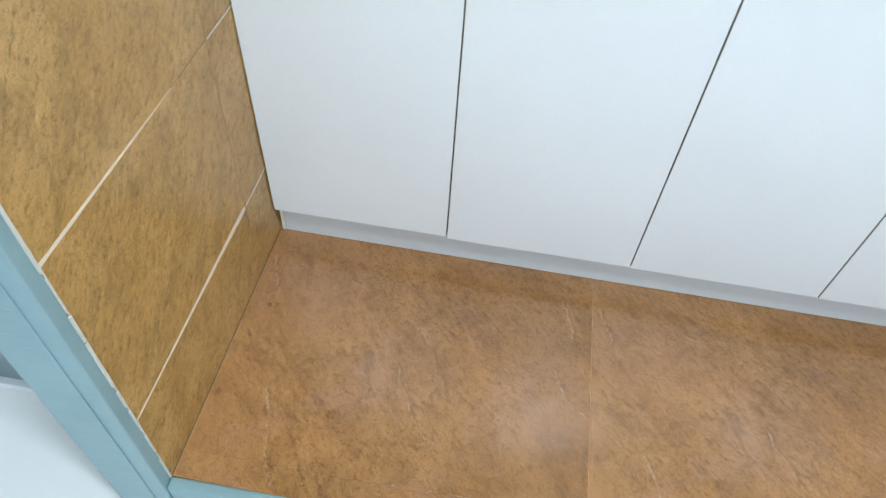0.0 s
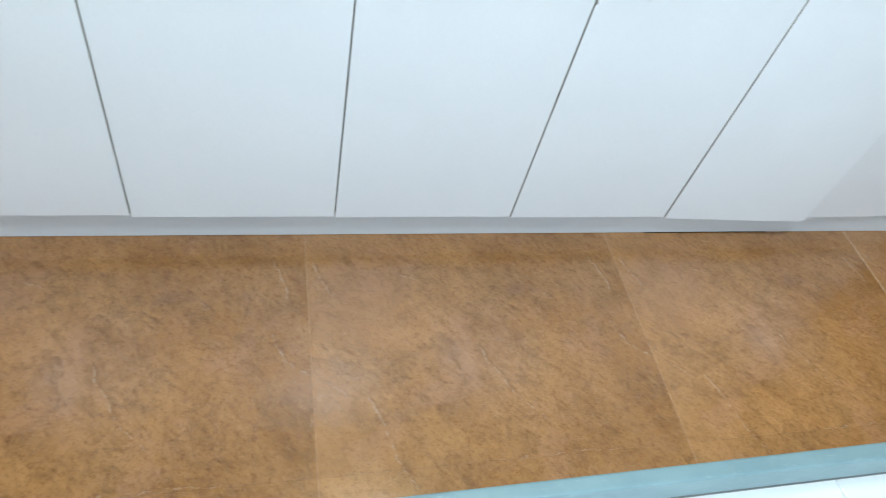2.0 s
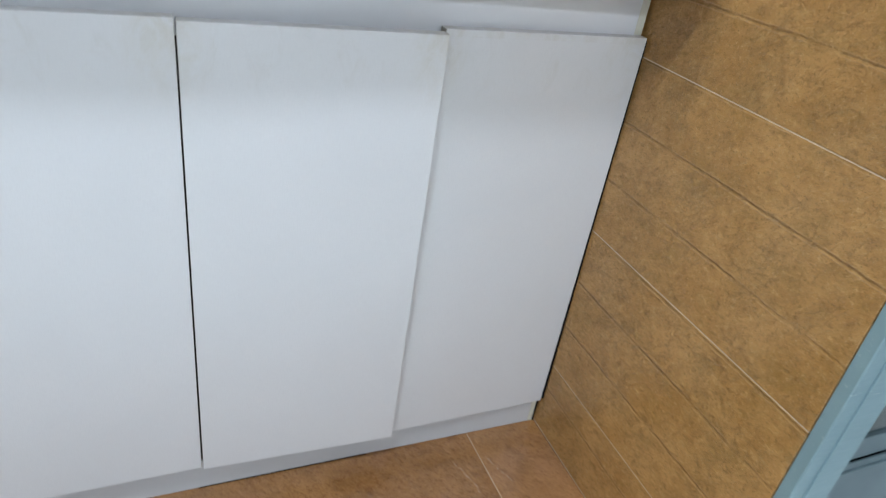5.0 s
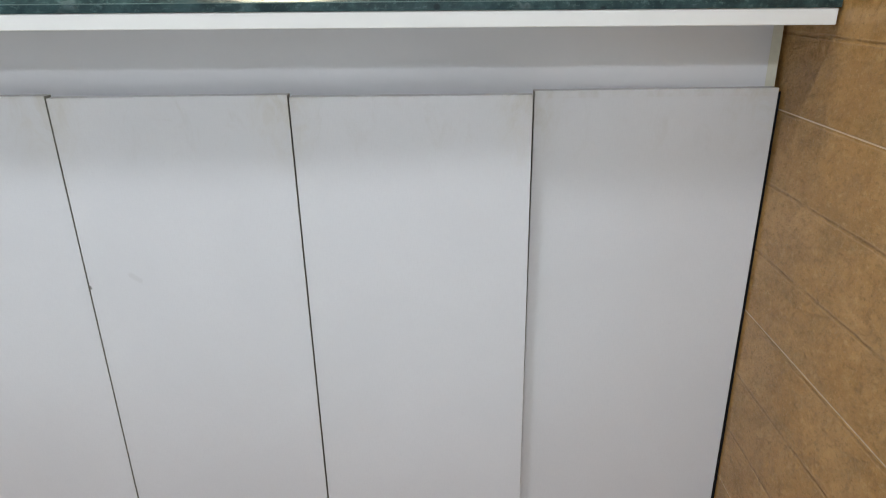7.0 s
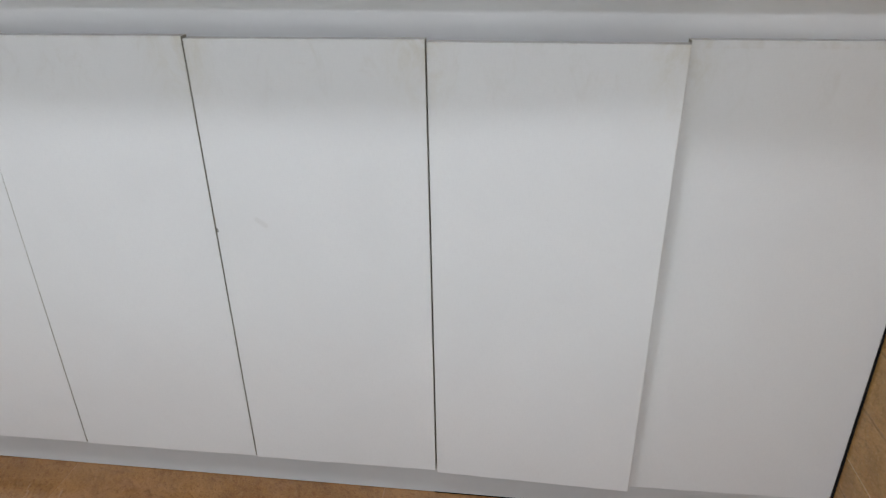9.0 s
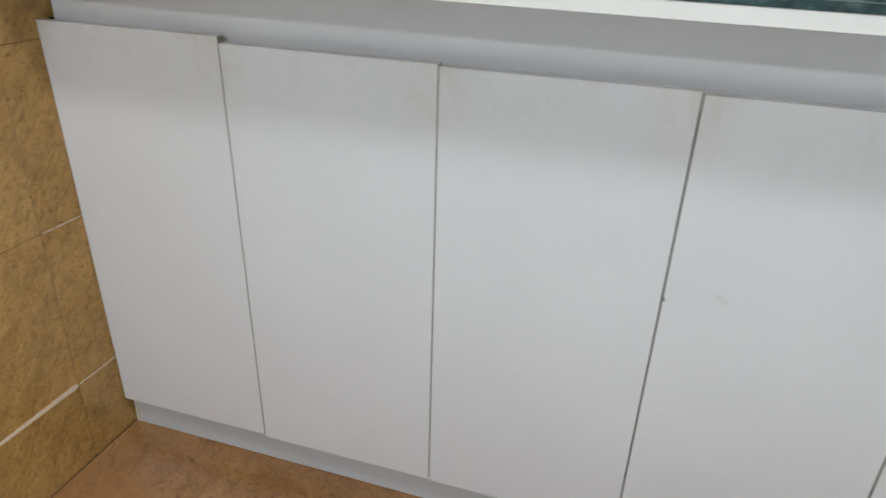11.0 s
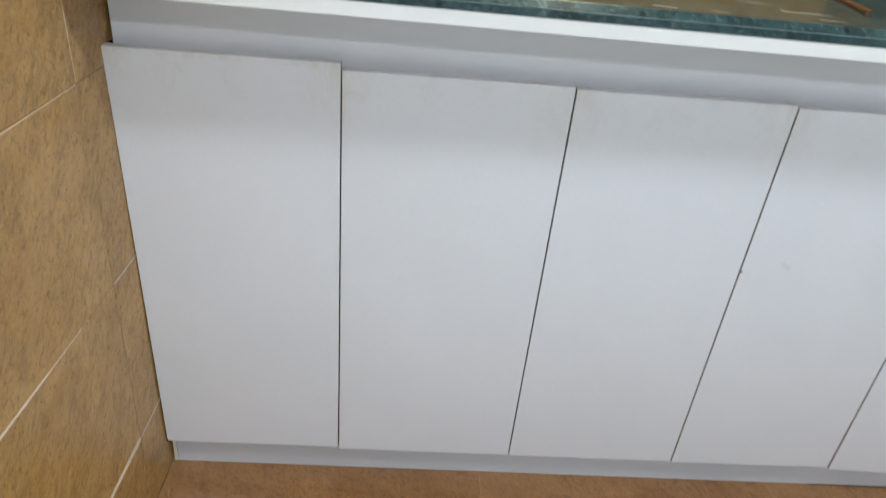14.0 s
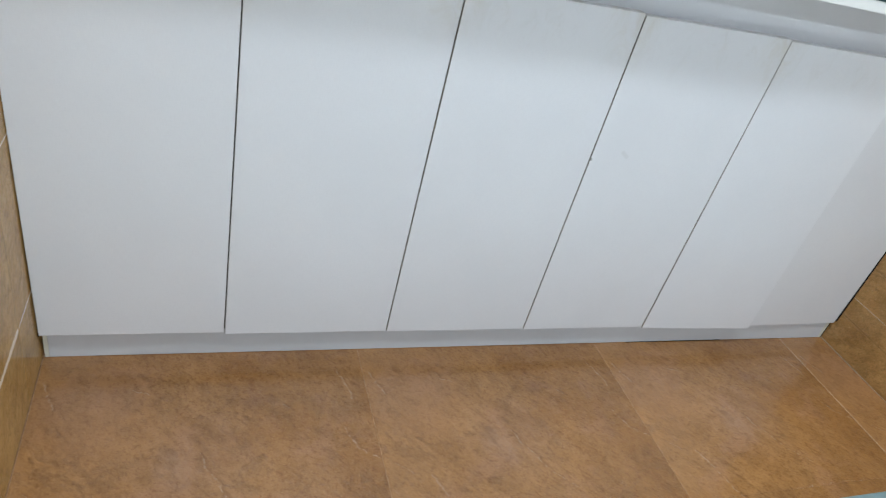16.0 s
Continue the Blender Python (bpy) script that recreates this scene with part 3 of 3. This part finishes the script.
# sliding windows beside the niche
def sliding_window(nm, x0, x1):
    win = thing(nm, "blue-grey aluminium sliding window with low bottom rail", "window", kind="structure")
    part("window_sill", box((x0, -0.362, LOW + 0.001), (x1, -0.270, LOW + 0.018), 0.002), RAIL_WHITE, win, "pale threshold strip")
    part("track", box((x0, -0.350, LOW + 0.018), (x1, -0.275, 0.115), 0.002), WINDOW_DARK_GREY, win)
    for y in (-0.343, -0.318, -0.293):
        part("track_rib", box((x0, y - 0.002, 0.115), (x1, y + 0.002, 0.132), 0.0006, 1), WINDOW_DARK_GREY, win)
    part("track_bed", box((x0, -0.340, 0.115), (x1, -0.280, 0.118)), GAP_BLACK, win, "black channel of the track")
    mid = (x0 + x1) / 2
    for a, b, y in ((x0, mid + 0.03, -0.330), (mid - 0.03, x1, -0.303)):
        bm = bmesh.new()
        for lo, hi in (((a, y - 0.009, 0.134), (b, y + 0.009, 0.19)), ((a, y - 0.009, 2.02), (b, y + 0.009, 2.075)),
                       ((a, y - 0.009, 0.19), (a + 0.05, y + 0.009, 2.02)), ((b - 0.05, y - 0.009, 0.19), (b, y + 0.009, 2.02))):
            add_box(bm, lo, hi, 0.0015, 1)
        part("window_frame", bm, WINDOW_DARK_GREY, win)
        pane = part("pane", box((a + 0.045, y - 0.003, 0.185), (b - 0.045, y + 0.003, 2.03)), GLASS, win)
    part("window_head", box((x0, -0.345, 2.075), (x1, -0.275, 2.10), 0.002), WINDOW_DARK_GREY, win)
    return win


sliding_window("window_1", -1.6, -0.089)
sliding_window("window_2", W + 0.075, 3.6)
# plain wall that closes the place beyond the windows
for nm, lo, hi in (("wall_beyond_left", (-1.7, 0.70, LOW), (-0.076, 0.80, CEIL)), ("wall_beyond_right", (W + 0.056, 0.70, LOW), (3.7, 0.80, CEIL)),
                   ("wall_beyond_west", (-1.7, -0.30, LOW), (-1.6, 0.70, CEIL)), ("wall_beyond_east", (3.6, -0.30, LOW), (3.7, 0.70, CEIL))):
    tagged(part(nm, box(lo, hi), PLASTER), "plain plastered wall beyond the window", "wall", kind="structure")
for nm, x0, x1 in (("floor_beyond_left", -1.6, -0.076), ("floor_beyond_right", W + 0.056, 3.6)):
    tagged(part(nm, box((x0, -0.30, LOW - 0.1), (x1, 0.70, LOW)), PALE_GROUT), "plain grey floor beyond the window", "floor", kind="structure")


# lamps on the ceiling; the warm fill has a made-up body too
def ceiling_lamp_body(x, y, s, long):
    shape = "long" if long > 2 * s else "square"
    lamp = thing("ceiling_lamp", shape + " white flat LED lamp added on the unseen ceiling", "ceiling lamp", pose(x, y, CEIL), group="ceiling lamps")
    h, w = s / 2 + 0.02, long / 2 + 0.02
    bm = bmesh.new()
    for lo, hi in (((-w, -h, -0.03), (w, -h + 0.018, 0)), ((-w, h - 0.018, -0.03), (w, h, 0)),
                   ((-w, -h + 0.018, -0.03), (-w + 0.018, h - 0.018, 0)), ((w - 0.018, -h + 0.018, -0.03), (w, h - 0.018, 0))):
        add_box(bm, lo, hi, 0.002, 1)
    part("lamp_frame", bm, RAIL_WHITE, lamp)
    part("diffuser", box((-w + 0.018, -h + 0.018, -0.022), (w - 0.018, h - 0.018, -0.004)), GLOW, lamp)
    return lamp


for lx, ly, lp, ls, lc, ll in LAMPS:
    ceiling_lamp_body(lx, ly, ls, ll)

# ---- the base cabinet ----
DOOR_T = 0.0175
cabinet = thing("base_cabinet", "white laminate base cabinet with six flat handleless doors", "cabinet", pose(0, 0, 0))
body = bmesh.new()
for lo, hi in (((0.006, 0.0215, 0.066), (0.022, 0.50, 0.874)), ((W - 0.024, 0.0215, 0.066), (W - 0.008, 0.50, 0.874)),
               ((0.022, 0.0215, 0.066), (W - 0.024, 0.50, 0.082)), ((0.022, 0.490, 0.082), (W - 0.024, 0.50, 0.874))):
    add_box(body, lo, hi)
for x in (0.651, 1.305):
    add_box(body, (x - 0.009, 0.024, 0.082), (x + 0.009, 0.490, 0.80))
part("carcass", body, CARCASS, cabinet)
part("top_rail", box((0.004, 0.0205, 0.772), (W - 0.0138, 0.038, 0.8915)), RAIL_WHITE, cabinet, "plain white rail above the doors")
part("filler_strip", box((W - 0.0137, 0.0203, 0.772), (W - 0.0003, 0.038, 0.8912)), CREAM, cabinet, "yellowed cream filler strip")
part("plinth", box((0.012, 0.0185, 0.0005), (W - 0.0122, 0.034, 0.0655), 0.0008, 1), PLINTH, cabinet, "low pale grey plinth board")
part("plinth_end", box((0.004, 0.0180, 0.0006), (0.0115, 0.034, 0.0645), 0.0008, 1), CREAM, cabinet, "cream plinth edge")
part("plinth_end", box((W - 0.0120, 0.0182, 0.0006), (W - 0.002, 0.034, 0.0650), 0.0008, 1), CREAM, cabinet, "cream plinth edge")

# x from, x to, z from, z to, y of the face, lean, turn about the hinge edge, sag
DOORS = [
    (0.0030, 0.3222, 0.0715, 0.8085, 0.0005, 0.95, 0.0, -0.25),
    (0.3244, 0.6522, 0.0690, 0.8010, -0.0002, 0.95, 0.0, -0.28),
    (0.6541, 0.9787, 0.0690, 0.8005, -0.0005, 1.1, 0.0, -0.30),
    (0.9807, 1.3053, 0.0690, 0.7990, -0.0010, 1.1, 0.0, -0.30),
    (1.3078, 1.6330, 0.0670, 0.7975, -0.0020, 1.0, -2.0, -0.32),
    (1.6340, 1.9643, 0.0625, 0.8010, 0.0050, 0.5, 0.9, -0.08),
]
for x0, x1, z0, z1, y, lean, turn, sag in DOORS:
    bm = box((0, 0, 0), (x1 - x0, DOOR_T, z1 - z0), 0.0009, 2)
    bm.normal_update()
    for f in bm.faces:
        f.material_index = 1 if abs(f.normal.x) > 0.7 else 0
    door = part("door", bm, MARKED_LAMINATE if 0.98 < x0 < 1.0 else DARKER_LAMINATE if x0 > 1.6 else LAMINATE, cabinet, at=pose(x0, y, z0, lean, sag, turn))
    door.data.materials.append(EDGE_BAND)
# black blocks set into the gaps paint the shade seen in them
part("side_gap", box((0.0004, 0.004, 0.0660), (0.0034, 0.018, 0.0712)), GAP_BLACK, cabinet, "black block as the shade in the plinth corner gap")
part("side_gap", box((W - 0.0018, 0.0185, 0.0006), (W + 0.0022, 0.030, 0.0640)), GAP_BLACK, cabinet, "black block as the shade in the plinth corner gap")
part("side_gap", box((W + 0.0014, 0.007, 0.0700), (W + 0.0036, 0.019, 0.7960)), GAP_BLACK, cabinet, "black block as the shade between the end door and the wall")
# a thin black strip stands for the shadow at the plinth's foot
part("plinth_gap", box((1.30, 0.0176, 0.0004), (1.60, 0.0184, 0.0022)), GAP_BLACK, cabinet, "black strip as the shadow under the plinth")
part("hinge_block", box((0.0005, 0.004, 0.800), (0.0035, 0.020, 0.8085)), GAP_BLACK, cabinet, "small black block at the door's top corner")

# ---- worktop ----
TOP = 0.931
FRONT = -0.110
SX0, SX1, SY0, SY1 = 0.104, 0.655, 0.024, 0.490      # sink's outer rim
SAG = pose(0, FRONT, TOP, 1.0, 0.16, 0) @ pose(0, -FRONT, -TOP)
worktop = thing("worktop", "dark green marble worktop with white front edging", "worktop", SAG)


def marble_slab():
    """The slab with a chamfered front edge and a cut-out for the sink."""
    bm = bmesh.new()
    x0, x1 = 0.0022, W + 0.0006
    hx0, hx1, hy0, hy1 = SX0 + 0.012, SX1 - 0.012, SY0 + 0.012, SY1 - 0.012
    zb = 0.9115
    add_box(bm, (x0, hy1, zb), (x1, BACK - 0.001, TOP))
    add_box(bm, (x0, hy0, zb), (hx0, hy1, TOP))
    add_box(bm, (hx1, hy0, zb), (x1, hy1, TOP))
    prof = [(FRONT, zb), (FRONT, 0.9203), (FRONT + 0.0004, 0.9212), (FRONT + 0.0011, 0.9218), (FRONT + 0.0098, TOP - 0.0010), (FRONT + 0.0108, TOP - 0.0003), (FRONT + 0.0122, TOP), (hy0, TOP), (hy0, zb)]
    a = [bm.verts.new((x0, y, z)) for y, z in prof]
    b = [bm.verts.new((x1, y, z)) for y, z in prof]
    bm.faces.new(a)
    bm.faces.new(b[::-1])
    for i in range(len(prof)):
        j = (i + 1) % len(prof)
        bm.faces.new((a[i], b[i], b[j], a[j]))
    return bm


part("slab", marble_slab(), MARBLE, worktop)
# the bevel's highlight as a strip of paler green
PALE_ARRIS = plain("marble_arris_highlight", (0.17, 0.26, 0.25), 0.35, 0.20, 160, 0.3)
arris = box((0.003, FRONT - 0.00012, 0.9206), (W - 0.0025, FRONT + 0.0010, 0.9217))
part("worn_arris", arris, PALE_ARRIS, worktop, "pale strip painted as the highlight along the slab's edge")
edging = bmesh.new()
add_box(edging, (0.0035, FRONT + 0.001, 0.8925), (W - 0.0015, FRONT + 0.018, 0.9110), 0.0008, 1)
part("front_edging", edging, EDGE_WHITE, worktop, "plain white edging strip under the marble")
part("support_board", box((0.004, FRONT + 0.0185, 0.8935), (W - 0.004, SY0, 0.9105)), EDGE_WHITE, worktop, "white support board")

part("wall_joint", box((0.0002, FRONT + 0.006, 0.915), (0.0036, BACK - 0.010, TOP + 0.0008)), GAP_BLACK, worktop, "black gap filled along the tiles")
# small black piece painted as the dark hole under the edging's end
part("end_gap", box((0.0002, FRONT + 0.002, 0.8890), (0.0075, FRONT + 0.014, 0.8924)), GAP_BLACK, worktop, "black block as the shade in the gap at the edging's end")

crumbs = bmesh.new()
for k in range(7):
    z, r = random.uniform(0.900, 0.926), random.uniform(0.0010, 0.0030)
    made = bmesh.ops.create_icosphere(crumbs, subdivisions=1, radius=r)
    for v in made["verts"]:
        v.co = Vector((max(v.co.x * 0.5, 0) + 0.0002, v.co.y * 0.9 + FRONT - 0.001, v.co.z * random.uniform(0.9, 1.6) + z))
part("mortar_crumbs", crumbs, MORTAR, worktop, "rough white mortar at the slab's end")

# ---- sink ----
sink = thing("sink", "brushed stainless steel single-bowl sink set in marble", "sink", SAG)


def ring(x0, x1, y0, y1, r, z, n=6):
    pts = []
    for cx, cy, a0 in ((x1 - r, y1 - r, 0), (x0 + r, y1 - r, 90), (x0 + r, y0 + r, 180), (x1 - r, y0 + r, 270)):
        for i in range(n + 1):
            a = radians(a0 + 90 * i / n)
            pts.append((cx + r * math.cos(a), cy + r * math.sin(a), z))
    return pts


def loft(bm, rings, cap=False):
    rows = [[bm.verts.new(p) for p in r] for r in rings]
    for a, b in zip(rows, rows[1:]):
        for i in range(len(a)):
            j = (i + 1) % len(a)
            bm.faces.new((a[i], a[j], b[j], b[i]))
    if cap:
        bm.faces.new(rows[-1])
    return bm


ix0, ix1, iy0, iy1 = SX0 + 0.026, SX1 - 0.023, SY0 + 0.024, SY1 - 0.040
UP = TOP + 0.0022
part("rim", loft(bmesh.new(), [ring(SX0, SX1, SY0, SY1, 0.004, UP), ring(SX0, SX1, SY0, SY1, 0.004, UP + 0.0020),
                               ring(SX0 + 0.0008, SX1 - 0.0008, SY0 + 0.0008, SY1 - 0.0008, 0.004, UP + 0.0026),
                               ring(ix0 - 0.001, ix1 + 0.001, iy0 - 0.001, iy1 + 0.001, 0.012, UP + 0.0026),
                               ring(ix0, ix1, iy0, iy1, 0.012, UP + 0.0018)]), STEEL, sink)
# black ring below the raised rim, painted as its shadow line
part("seal", loft(bmesh.new(), [ring(SX0 + 0.001, SX1 - 0.001, SY0 + 0.001, SY1 - 0.001, 0.004, UP), ring(SX0 + 0.001, SX1 - 0.001, SY0 + 0.001, SY1 - 0.001, 0.004, TOP + 0.0002)]),
     GAP_BLACK, sink, "black ring as the shadow gap under the rim")
part("bowl", loft(bmesh.new(), [ring(ix0, ix1, iy0, iy1, 0.012, UP + 0.0018), ring(ix0, ix1, iy0 + 0.022, iy1, 0.012, TOP - 0.030), ring(ix0 + 0.001, ix1 - 0.001, iy0 + 0.024, iy1 - 0.001, 0.012, TOP - 0.17),
                                ring(ix0 + 0.012, ix1 - 0.012, iy0 + 0.036, iy1 - 0.012, 0.012, TOP - 0.185)], True), STEEL, sink)
for i, dx in enumerate((-0.024, -0.012, 0.010, 0.022)):
    bm = bmesh.new()
    for zz in range(4):
        add_box(bm, (-0.0032, -0.0006, zz * 0.0042), (0.0032, 0.0006, zz * 0.0042 + 0.0024), 0.0003, 1)
    part("overflow_slot", bm, SLOT, sink, "dark overflow slots", pose((ix0 + ix1) / 2 + 0.034 + dx, iy1 - 0.002, TOP - 0.050))

# ---- loose things on the worktop ----


def rod(a, b, r):
    """A slim half-round batten from a to b."""
    bm = bmesh.new()
    d = Vector(b) - Vector(a)
    n = 10
    prof = [(r * math.cos(math.pi * i / n), r * math.sin(math.pi * i / n)) for i in range(n + 1)] + [(-r, -r * 0.4), (r, -r * 0.4)]
    rows = []
    for t in (0.0, 0.004, 0.5, 0.996, 1.0):
        k = 0.85 if t in (0.0, 1.0) else 1.0
        rows.append([bm.verts.new((u * k, d.length * t, v * k)) for u, v in prof])
    for p, q in zip(rows, rows[1:]):
        for i in range(len(p)):
            j = (i + 1) % len(p)
            bm.faces.new((p[i], p[j], q[j], q[i]))
    bm.faces.new(rows[0])
    bm.faces.new(rows[-1][::-1])
    return bm, math.degrees(math.atan2(-d.x, d.y))


bm, turn = rod((1.125, 0.505, 0), (1.038, 0.005, 0), 0.0050)
batten = part("batten", bm, BROWN_LACQUER, at=SAG @ pose(1.125, 0.505, TOP + 0.0022, 0, 0, turn), smooth=False)
tagged(batten, "slim dark brown lacquered wooden batten on the worktop", "batten")

box_thing = thing("storage_box", "dark grey plastic box standing on the marble worktop", "box", SAG @ pose(1.268, 0.28, TOP + 0.0005))
part("body", box((0, 0, 0), (0.30, 0.22, 0.065), 0.006, 3), CHARCOAL, box_thing)
part("lid", box((-0.004, -0.004, 0.0655), (0.304, 0.224, 0.085), 0.005, 3), CHARCOAL, box_thing)

# ---- tiles: floor, side walls, back wall, room floor ----
part("joint", box((0.0, -0.4780, -0.004), (0.0008, 0.02, 0.0001)), JOINT, floor, "thin dirty joint along the wall")
part("joint", box((W - 0.0035, -0.4780, -0.004), (W + 0.004, 0.03, -0.0012)), JOINT, floor, "brown joint along the wall")
PITCH = 0.603
for low, high, y in ((0.0, 0.600, -0.4350), (-0.0431, -0.0002, -0.4350)):
    full = mesh_of("floor_tile", box((0, low, -0.010), (PITCH - 0.0013, high, 0), 0.0007, 1), FLOOR_TILE)
    cut = mesh_of("floor_tile", box((0, low, -0.010), (W - 3 * PITCH - 0.0010, high, 0), 0.0007, 1), FLOOR_TILE)
    for k in range(4):
        gap = 0.0021 if k == 3 else 0.0009
        piece("floor_tile", cut if k == 3 else full, floor, pose(0.001 + k * PITCH + gap, y, random.uniform(-0.0005, 0.0)))
part("joint", box((0.002 + 3 * PITCH - 0.0004, -0.478, -0.0012), (0.002 + 3 * PITCH + 0.0010, 0.03, -0.0006)), SAND_GROUT, floor, "pale grout line beside the cut tiles")


def tile_wall(owner, rows, cols, material, upright, gap):
    """Tiles on a wall: rows of heights, cols of places along it; upright(u, v) is the pose of a tile's lower corner."""
    made = {}
    for v0, v1 in zip(rows, rows[1:]):
        for u0, u1 in zip(cols, cols[1:]):
            low = high = gap[1] / 2
            key = (round(u1 - u0, 4), round(v1 - v0 - low - high, 4))
            if key not in made:
                made[key] = mesh_of("wall_tile", slab_piece(key[0] - gap[0], key[1], 0.008), material)
            piece("wall_tile", made[key], owner, upright(u0 + gap[0] / 2, v0 + low))


# unseen plaster added over the tiles for paler reflections in the sink
part("plaster", box((-0.0005, -0.478, 1.392), (0.0, BACK + 0.001, CEIL - 0.001)), PLASTER, wall_left, "added pale plaster above the tiles, out of view")
part("plaster", box((W, -0.478, 1.382), (W + 0.0008, BACK + 0.001, CEIL - 0.001)), PLASTER, wall_right, "added pale plaster above the tiles, out of view")
part("plaster", box((0.001, BACK, 1.382), (W - 0.001, BACK + 0.0015, CEIL - 0.001)), PLASTER, wall_back, "added pale plaster above the tiles, out of view")


def upright_left(u, v):
    # u runs towards the niche's back
    return Matrix.Translation((0.0, u, v)) @ Matrix(((0, 0, 1, 0), (1, 0, 0, 0), (0, 1, 0, 0), (0, 0, 0, 1)))


def upright_right(u, v):
    # u runs towards the room, so that the face looks to -x
    return pose(W, -u, v) @ Matrix(((0, 0, -1, 0), (-1, 0, 0, 0), (0, 1, 0, 0), (0, 0, 0, 1)))


def upright_back(u, v):
    return Matrix.Translation((u, BACK, v)) @ pose(0, 0, 0, 90, 0, 0)


LEFT_ROWS = [0.001, 0.1735, 0.4800, 0.7800, 1.0860, 1.391]
RIGHT_ROWS = [0.001, 0.158, 0.4670, 0.7720, 1.0770, 1.380]
tile_wall(wall_left, LEFT_ROWS, [-0.4790, -0.0935, BACK + 0.003], LEFT_TILE, upright_left, (0.0006, 0.0006))
tile_wall(wall_right, RIGHT_ROWS, [-BACK - 0.003, -0.124, 0.4790], RIGHT_TILE, upright_right, (0.0010, 0.0014))
tile_wall(wall_back, [0.157, 0.462, 0.7695, 1.075, 1.380], [0.002, 0.54, 1.14, 1.74, W + 0.009], LEFT_TILE, upright_back, (0.0020, 0.0022))


def grout_line(points, material, label):
    """A ragged line of grout smeared over a joint of the left wall: (y, z, width) along it."""
    bm = bmesh.new()
    rows = []
    for (y0, z0, w0), (y1, z1, w1) in zip(points, points[1:]):
        steps = max(2, int(math.hypot(y1 - y0, z1 - z0) / 0.008))
        for k in range(steps + (1 if (y1, z1, w1) == points[-1] else 0)):
            t = k / steps
            w = (w0 + (w1 - w0) * t) * random.uniform(0.86, 1.10) / 2
            flat = abs(y1 - y0) > abs(z1 - z0)
            c = (y0 + (y1 - y0) * t, z0 + (z1 - z0) * t)
            dy, dz = (0, w) if flat else (w, 0)
            rows.append([bm.verts.new((x, c[0] + s * dy * k, c[1] + s * dz * k)) for s, x, k in ((-1, -0.0004, 1), (-1, 0.00025, 0.86), (1, 0.00025, 0.86), (1, -0.0004, 1))])
    for a, b in zip(rows, rows[1:]):
        for i in range(3):
            bm.faces.new((a[i], a[i + 1], b[i + 1], b[i]))
    part("grout_line", bm, material, wall_left, label)


grout_line([(-0.4785, 0.1755, 0.0032), (-0.30, 0.1748, 0.0070), (-0.105, 0.1738, 0.0125), (-0.096, 0.1737, 0.0090)], GROUT, "cream grout line widening towards the cabinet")
grout_line([(-0.091, 0.1735, 0.0034), (0.02, 0.1730, 0.0028)], GROUT, "thin cream grout line")
grout_line([(-0.4785, 0.4840, 0.0060), (-0.34, 0.4822, 0.0042), (-0.235, 0.4808, 0.0016), (-0.200, 0.4806, 0.0008)], GROUT, "cream grout line thinning out")
grout_line([(-0.091, 0.4798, 0.0020), (0.02, 0.4788, 0.0020)], GROUT, "thin cream grout line")
grout_line([(-0.4785, 0.7770, 0.0017), (-0.25, 0.7785, 0.0013), (-0.0985, 0.7800, 0.0010)], TAN_GROUT, "thin cream grout line")
grout_line([(-0.0965, 0.7815, 0.0009), (-0.0965, 0.84, 0.0013), (-0.0970, 0.8900, 0.0018)], TAN_GROUT, "cream upright grout line")
grout_line([(-0.0935, 0.560, 0.0004), (-0.0935, 0.690, 0.0006)], FADED_GROUT, "faint trace of grout")
grout_line([(-0.0935, 0.180, 0.0006), (-0.0935, 0.430, 0.0007)], FADED_GROUT, "faint trace of grout")

WP = 0.775
white = mesh_of("floor_tile", slab_piece(WP - 0.002, WP - 0.002), WHITE_TILE)
first = mesh_of("floor_tile", slab_piece(WP - 0.002, 0.640), WHITE_TILE)
for i in range(-4, 3):
    x = 1.523 + WP * i
    piece("floor_tile", first, ground, pose(x, -0.945, LOW))
    for j in range(4):
        piece("floor_tile", white, ground, pose(x, -0.947 - WP * (j + 1) + 0.002, LOW))
